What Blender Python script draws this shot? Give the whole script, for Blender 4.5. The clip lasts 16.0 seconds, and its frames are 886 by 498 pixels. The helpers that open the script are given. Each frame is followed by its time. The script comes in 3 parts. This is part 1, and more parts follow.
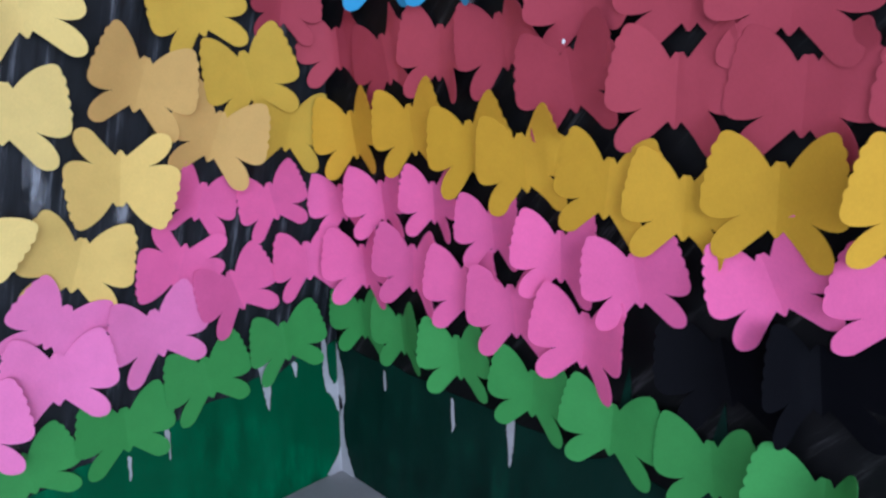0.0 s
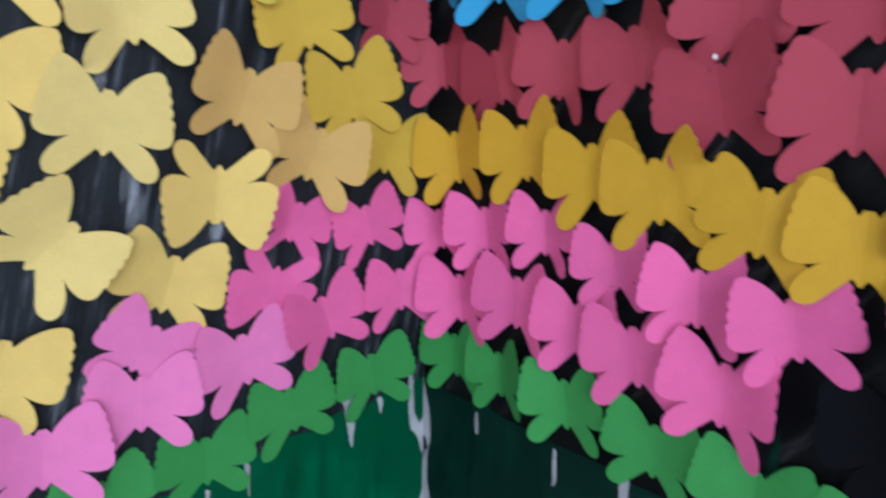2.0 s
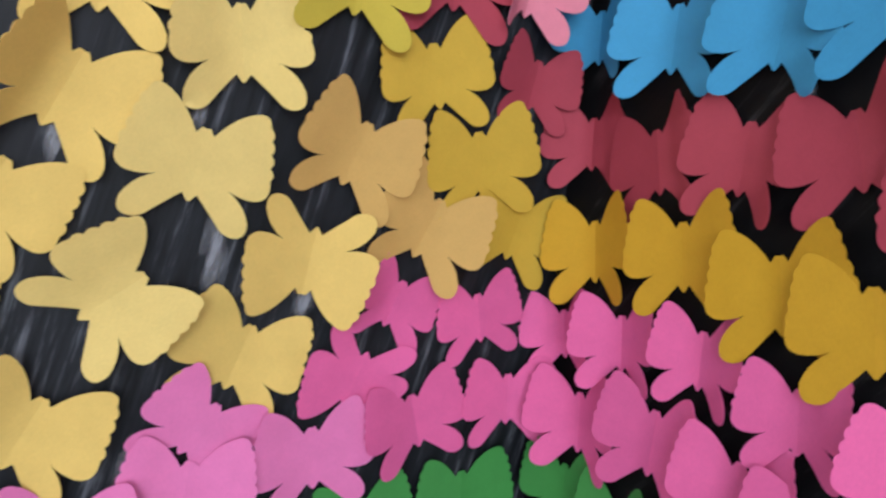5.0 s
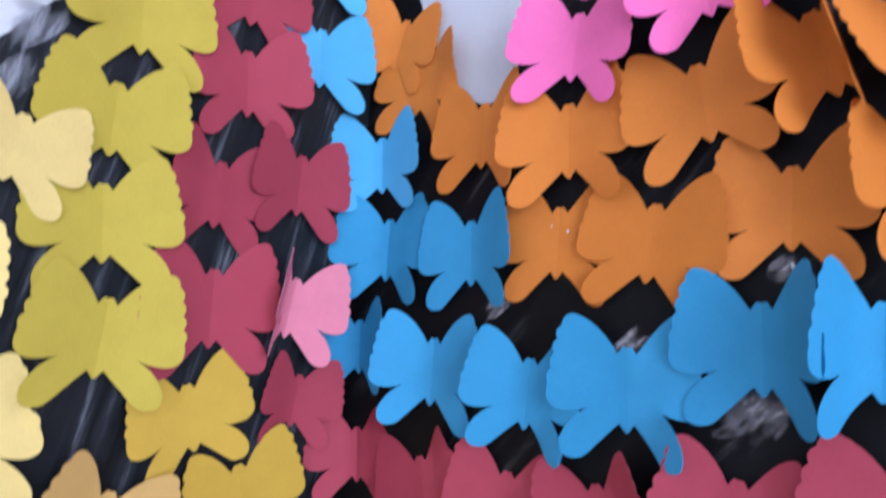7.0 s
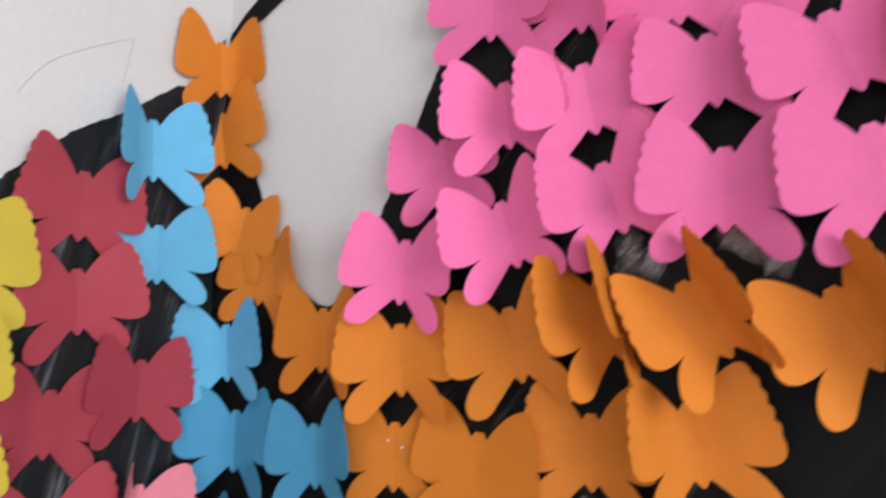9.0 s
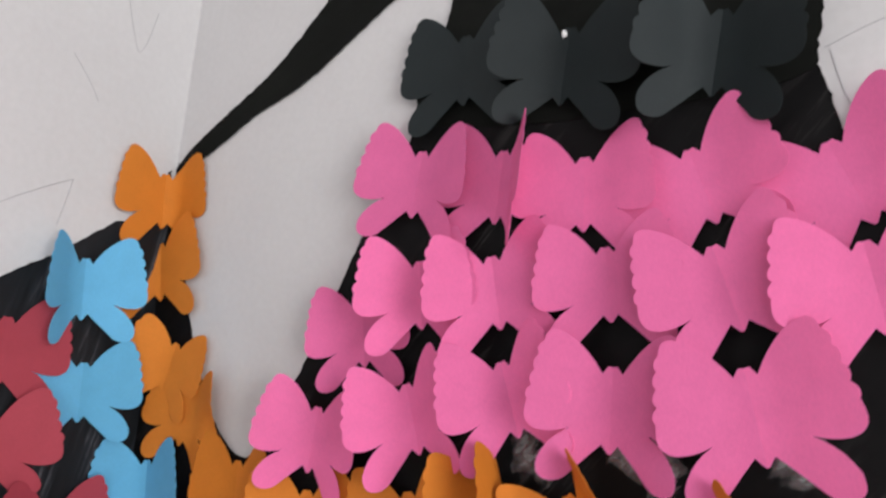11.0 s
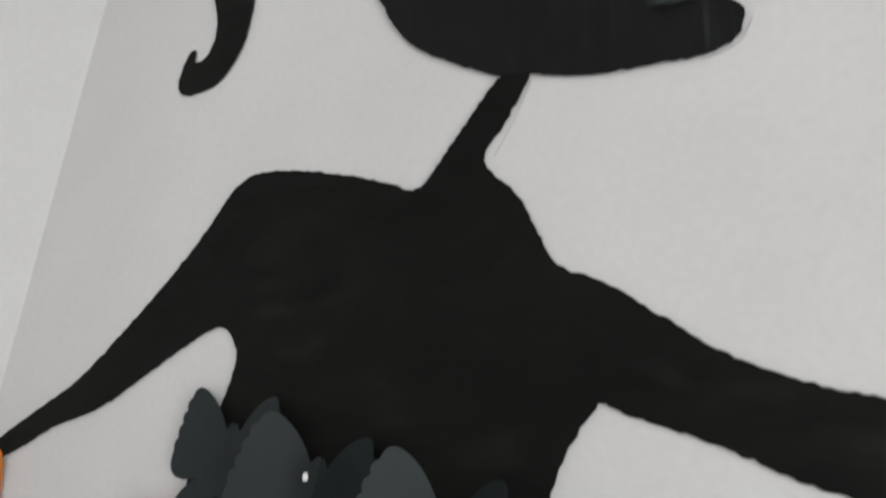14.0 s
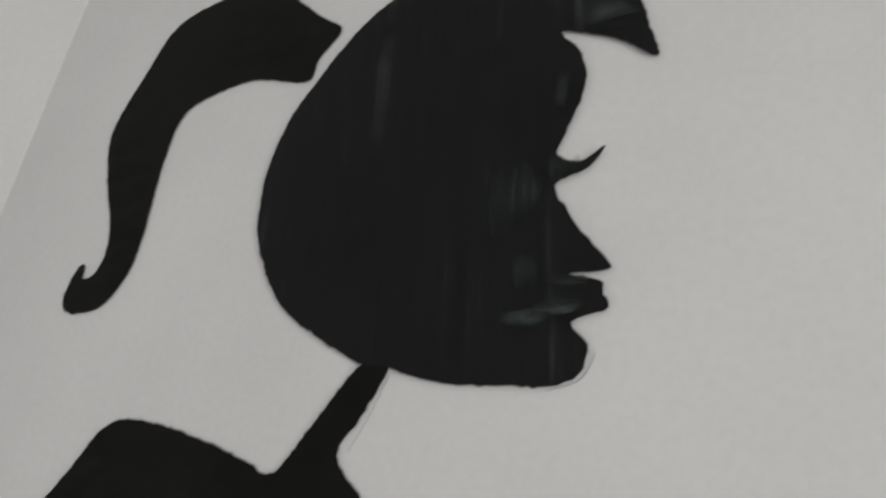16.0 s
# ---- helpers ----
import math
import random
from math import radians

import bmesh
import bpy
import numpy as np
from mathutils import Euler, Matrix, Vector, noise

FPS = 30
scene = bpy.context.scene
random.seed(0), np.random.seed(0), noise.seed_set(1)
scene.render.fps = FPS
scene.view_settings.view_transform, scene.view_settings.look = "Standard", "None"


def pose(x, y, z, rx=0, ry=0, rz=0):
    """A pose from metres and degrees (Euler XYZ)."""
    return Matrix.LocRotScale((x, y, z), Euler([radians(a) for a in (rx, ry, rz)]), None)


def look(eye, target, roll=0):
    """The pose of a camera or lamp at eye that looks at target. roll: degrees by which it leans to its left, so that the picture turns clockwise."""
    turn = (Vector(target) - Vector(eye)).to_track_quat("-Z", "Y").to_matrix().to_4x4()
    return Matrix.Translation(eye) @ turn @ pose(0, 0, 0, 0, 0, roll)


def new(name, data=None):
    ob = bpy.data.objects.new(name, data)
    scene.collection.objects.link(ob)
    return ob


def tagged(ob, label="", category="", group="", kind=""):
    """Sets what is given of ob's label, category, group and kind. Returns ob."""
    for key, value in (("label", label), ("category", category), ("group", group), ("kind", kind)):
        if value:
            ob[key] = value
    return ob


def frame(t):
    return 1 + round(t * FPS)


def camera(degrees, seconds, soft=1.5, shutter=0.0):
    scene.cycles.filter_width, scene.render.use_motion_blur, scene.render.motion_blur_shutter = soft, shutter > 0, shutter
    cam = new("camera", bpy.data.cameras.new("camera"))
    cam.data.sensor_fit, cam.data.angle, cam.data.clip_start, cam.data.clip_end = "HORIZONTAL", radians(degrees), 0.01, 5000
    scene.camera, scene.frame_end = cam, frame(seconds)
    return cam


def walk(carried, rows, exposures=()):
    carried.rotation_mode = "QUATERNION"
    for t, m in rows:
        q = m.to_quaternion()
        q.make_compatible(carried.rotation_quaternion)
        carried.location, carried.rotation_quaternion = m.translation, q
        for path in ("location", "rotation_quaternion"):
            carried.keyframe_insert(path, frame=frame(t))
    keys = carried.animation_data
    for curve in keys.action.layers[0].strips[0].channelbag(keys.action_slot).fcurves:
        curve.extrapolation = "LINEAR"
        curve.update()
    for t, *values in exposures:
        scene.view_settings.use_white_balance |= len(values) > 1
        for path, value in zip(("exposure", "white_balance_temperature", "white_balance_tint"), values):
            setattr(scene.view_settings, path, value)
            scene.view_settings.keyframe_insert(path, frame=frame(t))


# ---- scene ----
cam = camera(64.3, 16.0, soft=2.5, shutter=0.5)
PATH = [
    (0, (0.694, -0.496, 0.531), (-0.678, 0.864, 0.013), -0.2),
    (0.5, (0.679, -0.498, 0.525), (-0.713, 0.842, 0.009), -0.2),
    (1, (0.669, -0.496, 0.52), (-0.745, 0.823, 0.007), -0.1),
    (1.5, (0.645, -0.502, 0.517), (-0.765, 0.83, 0.031), 0.6),
    (2, (0.622, -0.492, 0.517), (-0.879, 0.757, 0.083), 1.0),
    (2.5, (0.605, -0.494, 0.518), (-1.091, 0.508, 0.172), 2.8),
    (3, (0.574, -0.488, 0.521), (-1.212, 0.346, 0.183), 4.2),
    (3.2, (0.547, -0.498, 0.514), (-1.236, 0.352, 0.199), 4.9),
    (5.5, (0.527, -0.414, 0.507), (-1.140, 0.680, 0.349), 8.1),
    (6, (0.517, -0.431, 0.553), (-0.995, 0.879, 0.556), 8.8),
    (6.5, (0.491, -0.435, 0.61), (-0.889, 1.006, 0.748), 7.6),
    (7, (0.498, -0.445, 0.68), (-0.814, 1.056, 0.843), 5.1),
    (7.5, (0.499, -0.473, 0.745), (-0.766, 1.066, 0.925), 2.9),
    (8, (0.497, -0.489, 0.787), (-0.723, 1.085, 0.968), 1.5),
    (8.5, (0.501, -0.471, 0.81), (-0.673, 1.142, 0.948), 0.5),
    (9, (0.544, -0.461, 0.835), (-0.503, 1.229, 1.052), 2.0),
    (9.5, (0.556, -0.459, 0.868), (-0.444, 1.256, 1.109), 2.7),
    (9.7, (0.557, -0.457, 0.89), (-0.446, 1.257, 1.126), 2.7),
    (11.8, (0.627, -0.45, 1.011), (-0.416, 1.217, 1.376), 6.0),
    (12, (0.631, -0.454, 1.045), (-0.396, 1.23, 1.373), 5.2),
    (12.5, (0.675, -0.446, 1.09), (-0.346, 1.239, 1.435), 5.6),
    (13, (0.701, -0.428, 1.137), (-0.31, 1.262, 1.487), 6.3),
    (13.5, (0.72, -0.413, 1.189), (-0.269, 1.287, 1.553), 6.7),
    (14, (0.733, -0.397, 1.235), (-0.303, 1.265, 1.642), 8.7),
    (14.5, (0.754, -0.399, 1.265), (-0.293, 1.24, 1.731), 10.7),
    (15, (0.772, -0.411, 1.305), (-0.251, 1.229, 1.821), 11.1),
    (15.5, (0.775, -0.408, 1.356), (-0.233, 1.224, 1.923), 11.3),
    (16, (0.792, -0.398, 1.389), (-0.174, 1.237, 2.014), 11.0),
]
EXPOSURES = [(0.0, 0.06, 5150, 15), (1.5, 0.12, 5200, 13), (2.0, 0.08, 5250, 10), (2.5, -0.16, 5450, 9), (3.0, -0.34, 6250, 12), (5.5, 0.15, 5650, 17), (6.0, 0.24, 5350, 24), (7.0, 0.33, 5200, 22), (7.5, 0.3, 5600, 18), (8.0, 0.22, 6250, 14), (8.5, 0.18, 6450, 18), (9.5, 0.11, 6700, 12), (12.0, -0.14, 6700, 18), (13.0, -0.12, 6700, 16), (14.5, -0.28, 6650, 9), (16.0, -0.5, 6750, 10)]
walk(cam, [(t, look(eye, target, roll)) for t, eye, target, roll in PATH], EXPOSURES)

# ---- world and light ----
world = bpy.data.worlds.new("world")
scene.world = world
world.use_nodes = True
sky = world.node_tree.nodes.new("ShaderNodeTexSky")
sky.sky_type = "NISHITA"
sky.sun_disc = False
sky.sun_elevation, sky.sun_rotation = radians(35), radians(80)
world.node_tree.links.new(sky.outputs["Color"], world.node_tree.nodes["Background"].inputs["Color"])
world.node_tree.nodes["Background"].inputs["Strength"].default_value = 0.1

ROOM_X, ROOM_Y, ROOM_Z = 3.2, -3.0, 2.7      # the room runs from the corner to here
WIN_Y0, WIN_Y1, WIN_Z0, WIN_Z1 = -2.7, -0.7, 0.2, 2.1      # window in the east wall
FILL_X0, FILL_X1, FILL_Z1 = 1.5, 2.7, 2.1      # invented opening in the unseen south wall, for the fill lamp


def area_lamp(name, place, target, wide, high, energy, colour):
    lamp = bpy.data.lights.new(name, "AREA")
    lamp.shape, lamp.size, lamp.size_y, lamp.energy, lamp.color = "RECTANGLE", wide, high, energy, colour
    new(name, lamp).matrix_world = look(place, target)


area_lamp("window_light", (ROOM_X + 0.05, (WIN_Y0 + WIN_Y1) / 2, (WIN_Z0 + WIN_Z1) / 2), (0, (WIN_Y0 + WIN_Y1) / 2, 1.15), WIN_Y1 - WIN_Y0, WIN_Z1 - WIN_Z0, 89, (0.95, 0.99, 0.985))
# fill lamp added at the invented south opening, softens shading on the wings
area_lamp("south_fill_light", ((FILL_X0 + FILL_X1) / 2, ROOM_Y - 0.05, FILL_Z1 / 2), ((FILL_X0 + FILL_X1) / 2, 0, 1.0), FILL_X1 - FILL_X0, FILL_Z1, 23, (1.0, 0.93, 0.93))


# ---- materials ----
def nodes(name, rough=0.7, metal=0.0):
    m = bpy.data.materials.new(name)
    m.use_nodes = True
    nt = m.node_tree
    b = nt.nodes["Principled BSDF"]
    b.inputs["Roughness"].default_value, b.inputs["Metallic"].default_value = rough, metal
    return m, nt, b


def noise_node(nt, scale, detail=4.0, stretch=(1, 1, 1), turn=(0, 0, 0), rough=0.6):
    co = nt.nodes.new("ShaderNodeTexCoord")
    mp = nt.nodes.new("ShaderNodeMapping")
    mp.vector_type = "TEXTURE"      # turned first, then stretched
    mp.inputs["Scale"].default_value, mp.inputs["Rotation"].default_value = [1 / k for k in stretch], [radians(a) for a in turn]
    tx = nt.nodes.new("ShaderNodeTexNoise")
    tx.inputs["Scale"].default_value, tx.inputs["Detail"].default_value, tx.inputs["Roughness"].default_value = scale, detail, rough
    nt.links.new(co.outputs["Object"], mp.inputs["Vector"])
    nt.links.new(mp.outputs["Vector"], tx.inputs["Vector"])
    return tx


def ramp(nt, source, stops):
    r = nt.nodes.new("ShaderNodeValToRGB")
    while len(r.color_ramp.elements) < len(stops):
        r.color_ramp.elements.new(0.5)
    for e, (p, c) in zip(r.color_ramp.elements, stops):
        e.position, e.color = p, (*c, 1)
    nt.links.new(source, r.inputs["Fac"])
    return r


def mix(nt, fac, a, b, mode="MIX"):
    x = nt.nodes.new("ShaderNodeMix")
    x.data_type, x.blend_type = "RGBA", mode
    for sock, v in ((x.inputs[0], fac), (x.inputs[6], a), (x.inputs[7], b)):
        if isinstance(v, (int, float)):
            sock.default_value = v
        elif isinstance(v, tuple):
            sock.default_value = (*v, 1)
        else:
            nt.links.new(v, sock)
    return x.outputs[2]


def bump(nt, b, source, strength, distance):
    n = nt.nodes.new("ShaderNodeBump")
    n.inputs["Strength"].default_value, n.inputs["Distance"].default_value = strength, distance
    nt.links.new(source, n.inputs["Height"])
    nt.links.new(n.outputs["Normal"], b.inputs["Normal"])


def paper(name, colour, spread=0.12, gloss=0.22, rough=0.72):
    """Dyed craft paper: fibre grain, faint blotches, each sheet a little lighter or darker."""
    m, nt, b = nodes(name, rough)
    info = nt.nodes.new("ShaderNodeObjectInfo")
    lo = tuple(c * (1 - spread) for c in colour)
    hi = tuple(min(1.0, c * (1 + spread) + 0.01) for c in colour)
    tone = ramp(nt, info.outputs["Random"], [(0, lo), (1, hi)])
    blot = noise_node(nt, 45, 3)
    shade = ramp(nt, blot.outputs["Fac"], [(0.3, (0.93, 0.93, 0.93)), (0.7, (1.0, 1.0, 1.0))])
    fibre = noise_node(nt, 900, 2, (1, 0.4, 1))
    grain = ramp(nt, fibre.outputs["Fac"], [(0.3, (0.93, 0.93, 0.93)), (0.7, (1.0, 1.0, 1.0))])
    c = mix(nt, 1.0, tone.outputs["Color"], shade.outputs["Color"], "MULTIPLY")
    c = mix(nt, 1.0, c, grain.outputs["Color"], "MULTIPLY")
    nt.links.new(c, b.inputs["Base Color"])
    b.inputs["Specular IOR Level"].default_value = gloss
    bump(nt, b, fibre.outputs["Fac"], 0.25, 0.0004)
    thin = nt.nodes.new("ShaderNodeBsdfTranslucent")
    both = nt.nodes.new("ShaderNodeMixShader")
    both.inputs["Fac"].default_value = 0.18
    nt.links.new(c, thin.inputs["Color"])
    nt.links.new(b.outputs["BSDF"], both.inputs[1])
    nt.links.new(thin.outputs["BSDF"], both.inputs[2])
    nt.links.new(both.outputs["Shader"], nt.nodes["Material Output"].inputs["Surface"])
    return m


def plaster(name, colour, dirt):
    m, nt, b = nodes(name, 0.75)
    big = noise_node(nt, 3.0, 5)
    fine = noise_node(nt, 160, 3)
    c = mix(nt, ramp(nt, big.outputs["Fac"], [(0.35, (0, 0, 0)), (0.75, (1, 1, 1))]).outputs["Color"], colour, dirt)
    f = ramp(nt, fine.outputs["Fac"], [(0.3, (0.95, 0.95, 0.95)), (0.7, (1, 1, 1))])
    nt.links.new(mix(nt, 1.0, c, f.outputs["Color"], "MULTIPLY"), b.inputs["Base Color"])
    bump(nt, b, noise_node(nt, 40, 6).outputs["Fac"], 0.12, 0.003)
    return m


def brushed(name, dark, mid, light, stretch, turn, cover, rough=0.5, gloss=0.12, fine=60, dry=0.42, band=None):
    """Poster paint laid on with a wide brush: long streaks, thin where the brush ran dry."""
    m, nt, b = nodes(name, rough)
    long = noise_node(nt, fine, 5, stretch, turn, 0.7)
    wide = noise_node(nt, band, 3, stretch, turn) if band else noise_node(nt, 7, 3)
    streak = ramp(nt, long.outputs["Fac"], [(0.38, dark), (0.56, mid), (cover, light)])
    patch = ramp(nt, wide.outputs["Fac"], [(dry, (0, 0, 0)), (dry + 0.2, (1, 1, 1))])
    nt.links.new(mix(nt, patch.outputs["Color"], mix(nt, 0.35, dark, mid), streak.outputs["Color"]), b.inputs["Base Color"])
    rr = ramp(nt, long.outputs["Fac"], [(0.3, (rough - 0.12,) * 3), (0.7, (rough + 0.2,) * 3)])
    nt.links.new(rr.outputs["Color"], b.inputs["Roughness"])
    b.inputs["Specular IOR Level"].default_value = gloss
    bump(nt, b, long.outputs["Fac"], 0.35, 0.0012)
    return m


def worn(name, colour, axes, stretch, turn, strength=1.0, fine=120):
    """A patch where a brush ran dry or paint rubbed off: it fades out towards its rim, broken into streaks."""
    m, nt, b = nodes(name, 0.7)
    b.inputs["Base Color"].default_value, b.inputs["Specular IOR Level"].default_value = (*colour, 1), 0.1
    co = nt.nodes.new("ShaderNodeTexCoord")
    split = nt.nodes.new("ShaderNodeSeparateXYZ")
    nt.links.new(co.outputs["Generated"], split.inputs["Vector"])

    def math_node(kind, p, q):
        x = nt.nodes.new("ShaderNodeMath")
        x.operation = kind
        for sock, v in zip(x.inputs, (p, q)):
            if isinstance(v, (int, float)):
                sock.default_value = v
            else:
                nt.links.new(v, sock)
        return x.outputs[0]
    hump = [math_node("MULTIPLY", math_node("MULTIPLY", split.outputs[k], 4.0), math_node("SUBTRACT", 1.0, split.outputs[k])) for k in axes]
    rim = math_node("MULTIPLY", hump[0], hump[1])
    streak = noise_node(nt, fine, 4, stretch, turn, 0.7)
    both = math_node("ADD", math_node("MULTIPLY", rim, 0.40), math_node("MULTIPLY", streak.outputs["Fac"], 1.3))
    cover = ramp(nt, math_node("MULTIPLY", both, 0.5), [(0.39, (0, 0, 0)), (0.62, (strength,) * 3)])
    nt.links.new(cover.outputs["Color"], b.inputs["Alpha"])
    return m


wall_paint = plaster("wall_paint", (0.62, 0.62, 0.625), (0.56, 0.555, 0.56))
cement = plaster("cement", (0.30, 0.29, 0.29), (0.20, 0.195, 0.195))
bare_plaster = plaster("bare_plaster", (0.50, 0.49, 0.50), (0.16, 0.155, 0.165))
# west black: dry streaks, plus the gloss's grey-blue sheen put into the colour
skirt_black_west = brushed("skirt_black_west", (0.005, 0.0055, 0.0065), (0.018, 0.020, 0.024), (0.17, 0.18, 0.20), (1, 1, 0.08), (-13, 0, 0), 0.74, 0.5, 0.2, 110, 0.36, 34)
skirt_black_north = brushed("skirt_black_north", (0.003, 0.003, 0.0035), (0.007, 0.0066, 0.007), (0.10, 0.095, 0.095), (1, 1, 0.10), (0, 38, 0), 0.75, 0.5, 0.12, 70)
flat_black = brushed("flat_black", (0.003, 0.0036, 0.003), (0.0075, 0.0085, 0.0072), (0.013, 0.0145, 0.012), (0.35, 1, 1), (0, -14, 0), 0.72, 0.66, 0.10, 60, 0.40)
thin_black = brushed("thin_black", (0.004, 0.0045, 0.0045), (0.010, 0.011, 0.011), (0.05, 0.055, 0.052), (1, 1, 0.05), (0, -9, 0), 0.74, 0.6, 0.12, 70)
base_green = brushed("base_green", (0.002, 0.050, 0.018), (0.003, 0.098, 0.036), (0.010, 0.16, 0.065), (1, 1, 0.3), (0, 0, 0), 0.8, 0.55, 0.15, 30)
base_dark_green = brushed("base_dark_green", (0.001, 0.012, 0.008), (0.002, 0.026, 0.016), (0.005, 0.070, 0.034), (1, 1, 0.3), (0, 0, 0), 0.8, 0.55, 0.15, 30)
worn_north = worn("worn_north", (0.42, 0.40, 0.41), (0, 2), (1, 1, 0.35), (0, 42, 0), 0.85)
worn_west = worn("worn_west", (0.40, 0.41, 0.44), (1, 2), (1, 1, 0.16), (-13, 0, 0), 0.75)
dry_stroke = worn("dry_stroke", (0.026, 0.032, 0.030), (0, 2), (1, 1, 0.05), (0, -9, 0), 0.9, 160)
lip_stroke = worn("lip_stroke", (0.034, 0.042, 0.039), (0, 2), (0.25, 1, 1), (0, -6, 0), 1.0, 90)
dull_stroke = worn("dull_stroke", (0.018, 0.020, 0.018), (0, 2), (0.2, 1, 1), (0, -10, 0), 0.7, 110)
dry_edge = worn("dry_edge", (0.020, 0.022, 0.026), (1, 2), (1, 0.10, 1), (8, 0, 0), 0.6, 150)
graphite, _nt, _b = nodes("graphite", 0.6)
_b.inputs["Base Color"].default_value = (0.40, 0.40, 0.42, 1)
glue_white, _nt, _b = nodes("glue_white", 0.3)
_b.inputs["Base Color"].default_value = (0.8, 0.82, 0.82, 1)

paper_pale = paper("paper_pale", (0.88, 0.67, 0.22), 0.05)
paper_straw = paper("paper_straw", (0.86, 0.61, 0.165), 0.06)
paper_tan = paper("paper_tan", (0.72, 0.45, 0.13), 0.06)
paper_yellow = paper("paper_yellow", (0.72, 0.47, 0.05), 0.08)
paper_gold = paper("paper_gold", (0.70, 0.40, 0.02), 0.08)
paper_lemon = paper("paper_lemon", (0.63, 0.49, 0.055), 0.07)
paper_rose = paper("paper_rose", (0.86, 0.155, 0.39), 0.10)
paper_hotpink = paper("paper_hotpink", (0.90, 0.185, 0.44), 0.10)
paper_candy = paper("paper_candy", (0.92, 0.25, 0.54), 0.06)
paper_red = paper("paper_red", (0.45, 0.061, 0.090), 0.10)
paper_blush = paper("paper_blush", (0.82, 0.28, 0.36), 0.05)
paper_sky = paper("paper_sky", (0.14, 0.52, 0.82), 0.06)
paper_blue = paper("paper_blue", (0.07, 0.36, 0.62), 0.08)
paper_orange = paper("paper_orange", (0.76, 0.245, 0.028), 0.08)
paper_green = paper("paper_green", (0.07, 0.33, 0.07), 0.08)
paper_ink = paper("paper_ink", (0.004, 0.004, 0.006), 0.2, 0.04)
paper_black = paper("paper_black", (0.014, 0.022, 0.024), 0.2, 0.22, 0.55)


import mathutils.geometry


# ---- building helpers ----
def part(name, bm, material, parent=None, label=""):
    me = bpy.data.meshes.new(name)
    bm.normal_update()
    bm.to_mesh(me)
    bm.free()
    me.materials.append(material)
    ob = new(name, me)
    ob.parent = parent
    return tagged(ob, label)


def box(bm, lo, hi):
    v = [bm.verts.new((x, y, z)) for x in (lo[0], hi[0]) for y in (lo[1], hi[1]) for z in (lo[2], hi[2])]
    for q in ((0, 1, 3, 2), (4, 6, 7, 5), (0, 4, 5, 1), (2, 3, 7, 6), (0, 2, 6, 4), (1, 5, 7, 3)):
        bm.faces.new([v[i] for i in q])


def slab(name, lo, hi, material, label):
    bm = bmesh.new()
    box(bm, lo, hi)
    return tagged(part(name, bm, material), label, name.split("_")[0], kind="structure")


def on_wall(wall, a, z, n):
    """A place on a wall: a runs to the viewer's right along it from the corner, n stands off it."""
    return Vector((n, a, z)) if wall == "L" else Vector((a, -n, z))


def smooth(points, steps=6, closed=True):
    """A flowing line through a few guide points."""
    out, k = [], len(points)
    for i in range(k if closed else k - 1):
        p = [Vector((*points[j % k if closed else min(max(j, 0), k - 1)], 0)) for j in (i - 1, i, i + 1, i + 2)]
        for s in range(steps):
            t = s / steps
            out.append(0.5 * (2 * p[1] + (p[2] - p[0]) * t + (2 * p[0] - 5 * p[1] + 4 * p[2] - p[3]) * t * t + (3 * p[1] - p[0] - 3 * p[2] + p[3]) * t ** 3))
    return out


def sheet(bm, wall, outline, n, thick):
    """A closed outline on a wall as a skin of paint."""
    k = len(outline)
    flat, _, faces, *_ = mathutils.geometry.delaunay_2d_cdt([Vector((p[0], p[1])) for p in outline], [(i, (i + 1) % k) for i in range(k)], [], 1, 1e-6)
    front = [bm.verts.new(on_wall(wall, p.x, p.y, n + thick)) for p in flat]
    for f in faces:
        bm.faces.new([front[i] for i in f])
    rim = [e for e in bm.edges if len(e.link_faces) == 1]
    step = on_wall(wall, 0, 0, -thick)
    back = {}
    for e in rim:
        for v in e.verts:
            if v not in back:
                back[v] = bm.verts.new(v.co + step)
        bm.faces.new((e.verts[0], e.verts[1], back[e.verts[1]], back[e.verts[0]]))
    bmesh.ops.recalc_face_normals(bm, faces=bm.faces)
    bm.normal_update()
    out = on_wall(wall, 0, 0, 1)
    for f in bm.faces:
        if abs(f.normal.dot(out)) > 0.9 and f.normal.dot(out) < 0:
            f.normal_flip()


def painted(name, wall, guide, material, parent, n=0.0006, thick=0.0008, rough=0.0010, steps=6, label=""):
    """A painted shape with a slightly ragged brush edge."""
    line = smooth(guide, steps)
    fine = []
    for p, q in zip(line, line[1:] + line[:1]):
        k = max(1, int((q - p).length / 0.003))
        fine += [p.lerp(q, i / k) for i in range(k)]
    rag = [p + Vector((noise.noise((p.x * 260, p.y * 260, 1)) + 0.5 * noise.noise((p.x * 700, p.y * 700, 5)), noise.noise((p.x * 260, p.y * 260, 9)), 0)) * rough for p in fine]
    bm = bmesh.new()
    sheet(bm, wall, rag, n, thick)
    return part(name, bm, material, parent, label)


